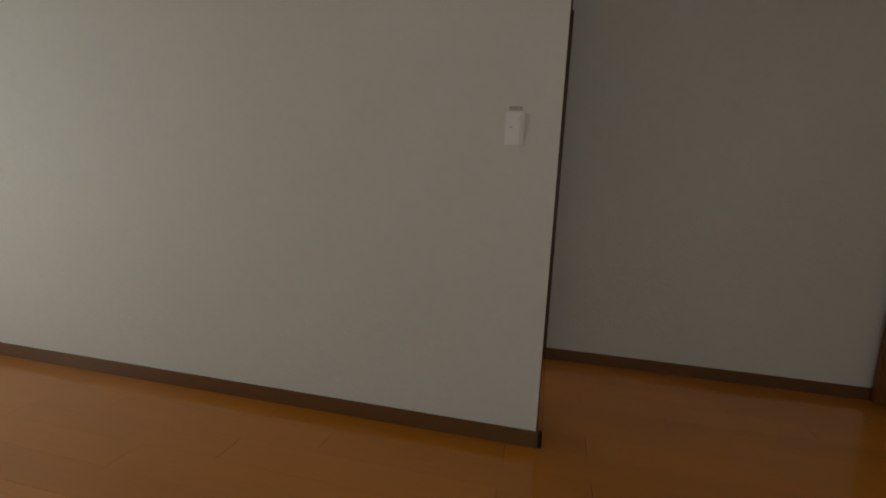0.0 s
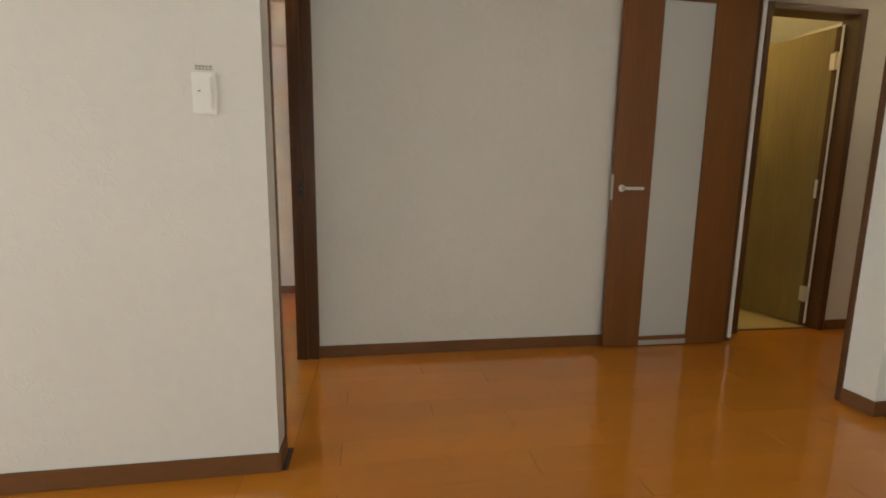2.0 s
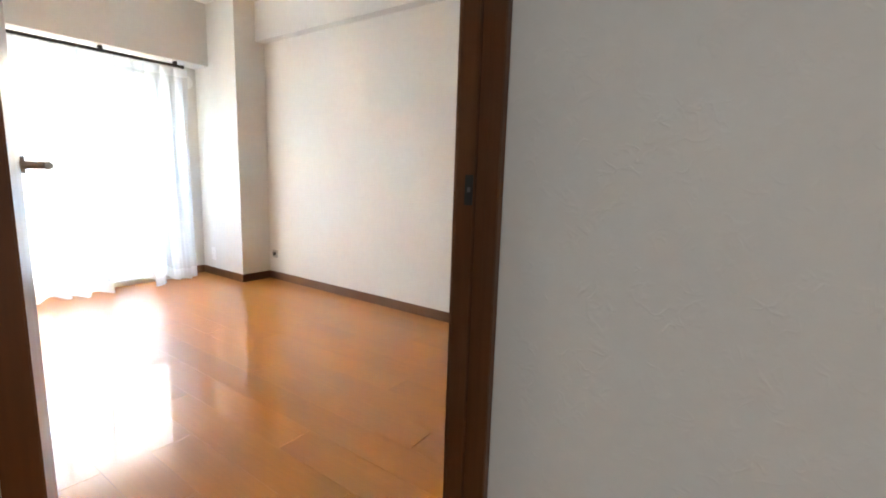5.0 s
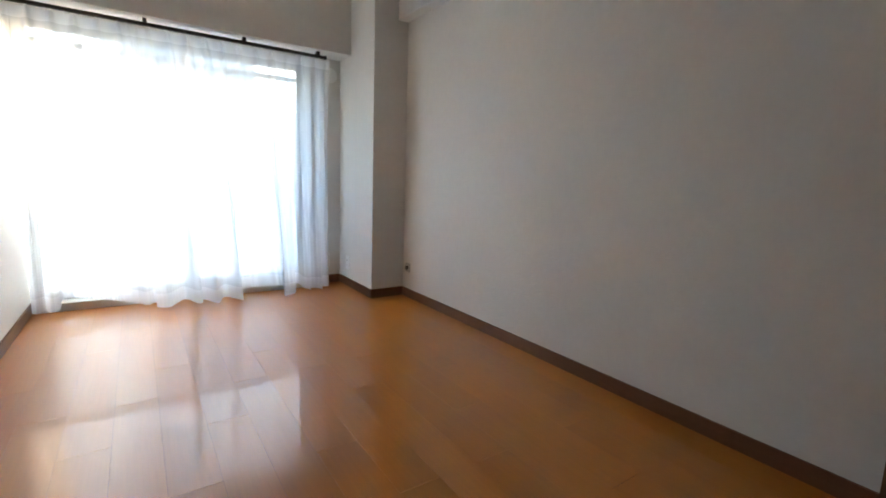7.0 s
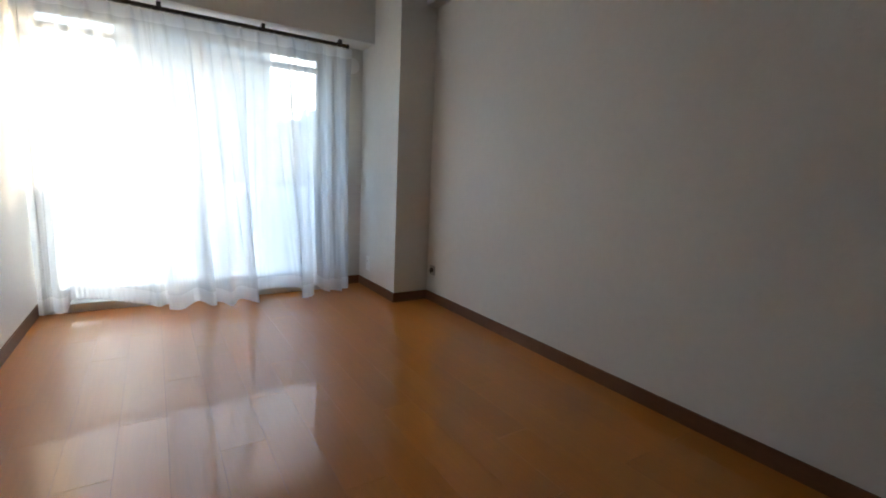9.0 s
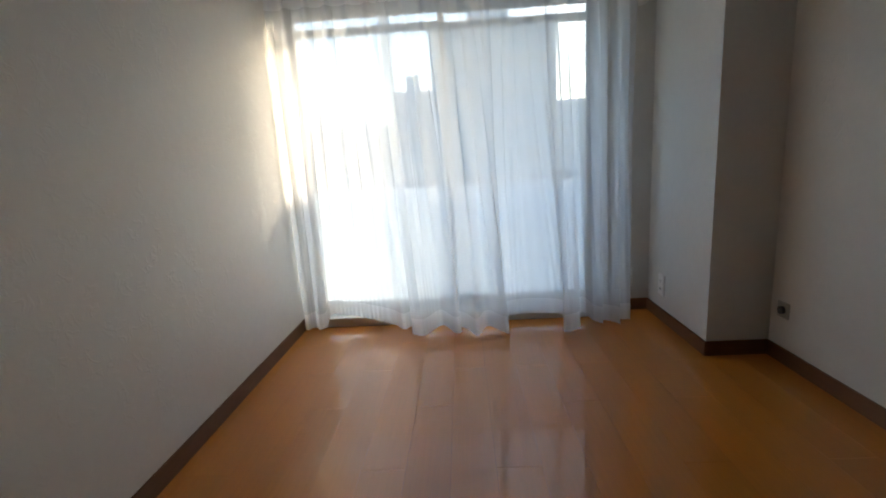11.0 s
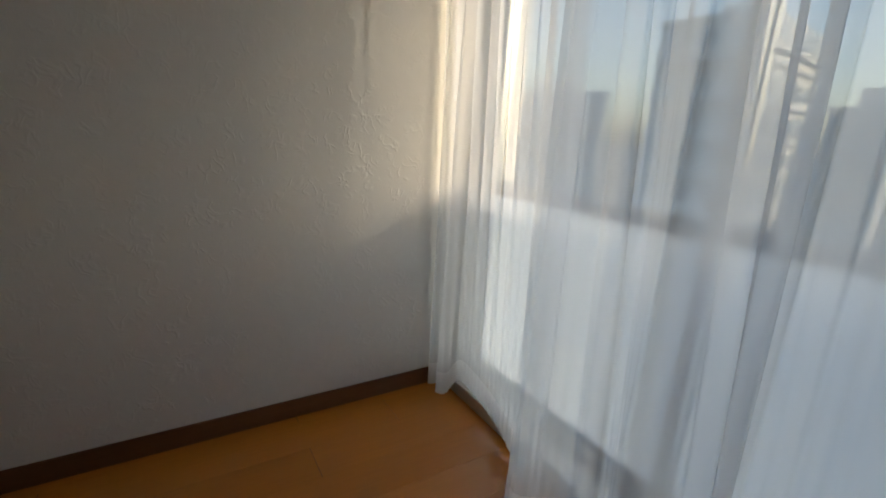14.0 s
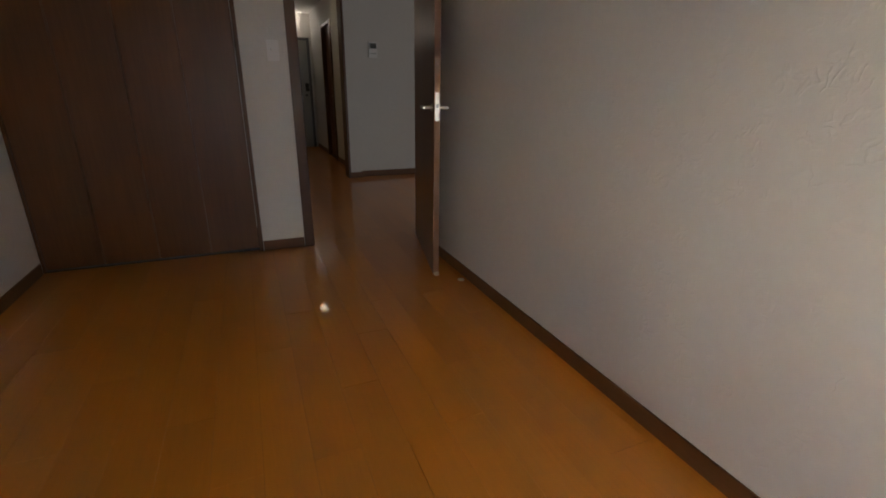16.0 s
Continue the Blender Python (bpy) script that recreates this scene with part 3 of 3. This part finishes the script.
sw1 = switch_plate("light_switch", pose(-0.24, 0.036, 1.264, 0, 0, -90), "white plastic double rocker light switch")
lab = part("label_strip", boxes((-0.026, 0.026, -0.0015, 0, 0.067, 0.083)), material("label_paper", (0.62, 0.6, 0.54), 0.6), sw1, "small printed paper strip")
for k in range(5):
    part("print_bar", boxes((-0.023 + k * 0.0095, -0.0165 + k * 0.0095, -0.002, -0.0015, 0.0765, 0.0805)), INK, lab)
    part("print_bar", boxes((-0.023 + k * 0.0095, -0.0175 + k * 0.0095, -0.002, -0.0015, 0.0695, 0.073)), INK, lab)
switch_plate("light_switch", pose(0.925, K, 1.3, 0, 0, 180), "white plastic rocker light switch")


def outlet(at, label, jack):
    o = thing("wall_outlet", at, label, "wall outlet")
    part("plate", boxes((-0.036, 0.036, -0.007, 0, -0.06, 0.06) if not jack else (-0.036, 0.036, -0.007, 0, -0.036, 0.036), bevel=0.003), PLASTIC if not jack else GREYP, o)
    if jack:
        part("jack", rod((0, -0.007, 0), (0, -0.02, 0), 0.017, 20), DARKP, o)
        part("pin", rod((0, -0.02, 0), (0, -0.027, 0), 0.005, 12), STEEL, o)
    else:
        for z in (0.022, -0.022):
            s = part("socket", boxes((-0.016, 0.016, -0.009, -0.007, z - 0.014, z + 0.014), bevel=0.001), PLASTIC, o)
            for x in (-0.006, 0.006):
                part("slot", boxes((x - 0.0012, x + 0.0012, -0.0098, -0.009, z - 0.005, z + 0.005)), DARKP, s)
    return o


outlet(pose(W, 3.025, 0.235, 0, 0, -90), "grey aerial jack plate with black socket", True)
outlet(pose(2.09, 3.59, 0.2, 0, 0, -90), "white plastic double power outlet", False)
outlet(pose(1.96, N, 0.2, 0, 0, 0), "white plastic telephone outlet", False)

intercom = thing("intercom", pose(-0.425, -2.755, 1.55, 0, 0, 180), "white plastic intercom with dark screen", "intercom")
part("body", boxes((-0.055, 0.055, -0.022, 0, -0.09, 0.09), bevel=0.005), PLASTIC, intercom)
part("screen", boxes((-0.042, 0.042, -0.0235, -0.022, 0.015, 0.075), bevel=0.0005), DARKP, intercom, "dark glossy screen")
for k in range(3):
    part("button", boxes((-0.036 + k * 0.026, -0.018 + k * 0.026, -0.025, -0.022, -0.05, -0.035), bevel=0.001), GREYP, intercom)

catch = thing("door_catch", (0.045, 0.93, F), "small brass floor door catch", "door stop")
part("base", rod((0, 0, 0), (0, 0, 0.006), 0.02, 20, bevel=0.002), METAL, catch)
part("hook", boxes((-0.006, 0.006, -0.004, 0.004, 0.006, 0.012), bevel=0.002), METAL, catch)

# lamps of the hall and the washroom
wash_lamp = thing("washroom_lamp", (1.7, -3.4, H), "warm glowing round ceiling lamp", "ceiling lamp")
part("base", rod((0, 0, 0), (0, 0, -0.02), 0.11, 32), PLASTIC, wash_lamp)
part("shade", rod((0, 0, -0.02), (0, 0, -0.08), 0.1, 32, 0.08, bevel=0.01), LAMP_WARM, wash_lamp)
hall_lamp = thing("entrance_lamp", (0.12, -6.4, 2.27), "glowing white lamp above the entrance door", "wall lamp")
part("base", boxes((-0.05, 0.05, 0, 0.02, -0.11, 0.11), bevel=0.004), PLASTIC, hall_lamp)
part("shade", boxes((-0.04, 0.04, 0.02, 0.05, -0.1, 0.1), bevel=0.01), LAMP_COOL, hall_lamp)

down = thing("downlight", (0.26, -3.95, H), "small glowing round hall ceiling downlight", "ceiling lamp")
part("ring", rod((0, 0, 0), (0, 0, -0.008), 0.075, 32, bevel=0.002), PLASTIC, down)
part("bulb", rod((0, 0, -0.008), (0, 0, -0.022), 0.055, 32, bevel=0.004), LAMP_HALL, down)

# ---- outside ----
G = -11.0
structure("ground", boxes((-900, 900, 5.2, 1800, G - 1, G)), ASPHALT, "grey city ground far below", "ground")
structure("balcony", boxes((-4.2, 2.6, N + 0.2, 5.1, -0.22, -0.06)), CONCRETE, "pale concrete balcony slab", "balcony")
# Unseen slab, placed so the sun patch stays close to the window.
structure("sun_blocker", boxes((2.28, 2.42, N + 0.2, 5.1, -0.06, 2.6)), CONCRETE, "unseen pale slab added to cut off the sun", "wall")


def building(x, y, w, d, top, turn, mat, floors, bays, label):
    """A block of flats with balcony bands and window panes on the side that faces the flat."""
    b = thing("apartment_building", pose(x, y, G, 0, 0, turn), label, "building", "buildings outside")
    h = top - G
    part("wall", boxes((-w / 2, w / 2, 0, d, 0, h)), mat, b)
    part("roof", boxes((-w / 2 - 0.2, w / 2 + 0.2, -0.2, d + 0.2, h, h + 0.5), (-w * 0.2, w * 0.15, d * 0.3, d * 0.7, h + 0.5, h + 2.6)), mat, b)
    fh = h / floors
    for f in range(floors):
        part("balcony", boxes((-w / 2 + 0.3, w / 2 - 0.3, -1.0, 0, f * fh, f * fh + 0.18), (-w / 2 + 0.3, w / 2 - 0.3, -1.0, -0.9, f * fh + 0.18, f * fh + 1.1)), mat, b)
        for k in range(bays):
            a = -w / 2 + (k + 0.2) * w / bays
            part("window", boxes((a, a + 0.6 * w / bays, -0.04, 0, f * fh + 0.3, f * fh + 0.78 * fh)), PANE_FAR, b)
    return b


def polar(az, dist):
    return 1.3 - dist * math.sin(radians(az)), 2.0 + dist * math.cos(radians(az))


sign_block = building(-22.3, 42.0, 8.0, 18.8, 11.0, 7, CONCRETE, 7, 3, "pale grey corner building with a white roof parapet")
hh = 11.0 - G
for f in range(7):
    z = f * hh / 7
    part("ledge", boxes((4.0, 4.35, 0.4, 18.4, z, z + 0.22)), CONCRETE, sign_block)
    for k in range(6):
        part("window", boxes((4.0, 4.05, 0.9 + k * 3.0, 2.9 + k * 3.0, z + 0.9, z + 2.3)), PANE_FAR, sign_block)
parapet = part("parapet", boxes((4.0, 4.5, 0, 18.8, hh - 2.0, hh + 0.4), bevel=0.05), WHITE_FAR, sign_block, "white sign band")
for a, b in ((1.0, 4.2), (6.0, 13.5)):
    part("sign_bar", boxes((4.5, 4.53, a, b, hh - 1.5, hh - 0.1)), PANE_FAR, parapet)
for az, dist, w, d, top, turn, mat, fl, bays, lab in (
        (17, 62, 5.5, 10, 5.2, 10, CONCRETE_DARK, 4, 3, "low dark grey building"),
        (11.5, 70, 6.5, 10, 5.9, 8, CONCRETE, 4, 3, "low pale house block"),
        (5.7, 52, 4.6, 9, 8.0, 4, CONCRETE_DARK, 5, 2, "grey mid-rise building with flat roof"),
        (-4, 50, 13.2, 14, 14.2, -4, CONCRETE_DARK, 8, 5, "tall grey apartment building with flat roof"),
        (-17, 72, 14, 12, 8.0, -18, CONCRETE, 6, 5, "pale far apartment building"),
        (46, 64, 14, 12, 6.5, 40, CONCRETE, 5, 5, "pale long apartment building"),
        (-40, 60, 20, 12, 9.0, -35, CONCRETE_DARK, 6, 6, "grey far apartment building")):
    px, py = polar(az, dist)
    building(px, py, w, d, top, turn, mat, fl, bays, lab)


# ---- floor boards ----
BW, BL, GAP, END = 0.147, 1.03, 0.0005, 0.0016


def board_mesh(w, l):
    """A board with its top at z = 0; the end joints are wider than the long ones."""
    x, y = w / 2 - GAP / 2, l / 2 - END / 2
    v = [(a * x, b * y, z) for z in (-0.0015, 0) for a, b in ((-1, -1), (1, -1), (1, 1), (-1, 1))]
    f = [(4, 5, 6, 7), (0, 1, 5, 4), (1, 2, 6, 5), (2, 3, 7, 6), (3, 0, 4, 7)]
    me = bpy.data.meshes.new("board")
    me.from_pydata(v, [], f)
    me.materials.append(WOOD_FLOOR)
    return me


meshes = {}


def lay(parent, x0, x1, y0, y1, shift):
    """Boards running along y, their ends staggered from row to row."""
    n = max(1, round((x1 - x0) / BW))
    w = (x1 - x0) / n
    for i in range(n):
        y = 1.72 + (2, 1, 0, 1, 2, 0, 1)[(i + shift) % 7] * 0.325 - 10 * BL
        while y + BL <= y0:
            y += BL
        while y < y1 - 0.01:
            a, b = max(y, y0), min(y + BL, y1)
            y += BL
            if b - a < 0.02:
                continue
            key = (round(w, 4), round(b - a, 3))
            if key not in meshes:
                meshes[key] = board_mesh(w, b - a)
            ob = new("board", meshes[key])
            ob.location = (x0 + (i + 0.5) * w, (a + b) / 2, F)
            ob.parent = parent


lay(floor_bed, -0.1, W, -0.16, N, 6)
lay(floor_live, -0.24, 0.8, -2.72, -0.16, 9)
lay(floor_live, -2.2, -0.24, -2.72, 2.6, 12)
lay(floor_live, -4.0, -2.2, -2.75, N, 16)
lay(floor_live, -2.2, -0.24, 2.6, N, 21)
lay(floor_hall, -0.2, 0.935, -6.4, -2.72, 23)
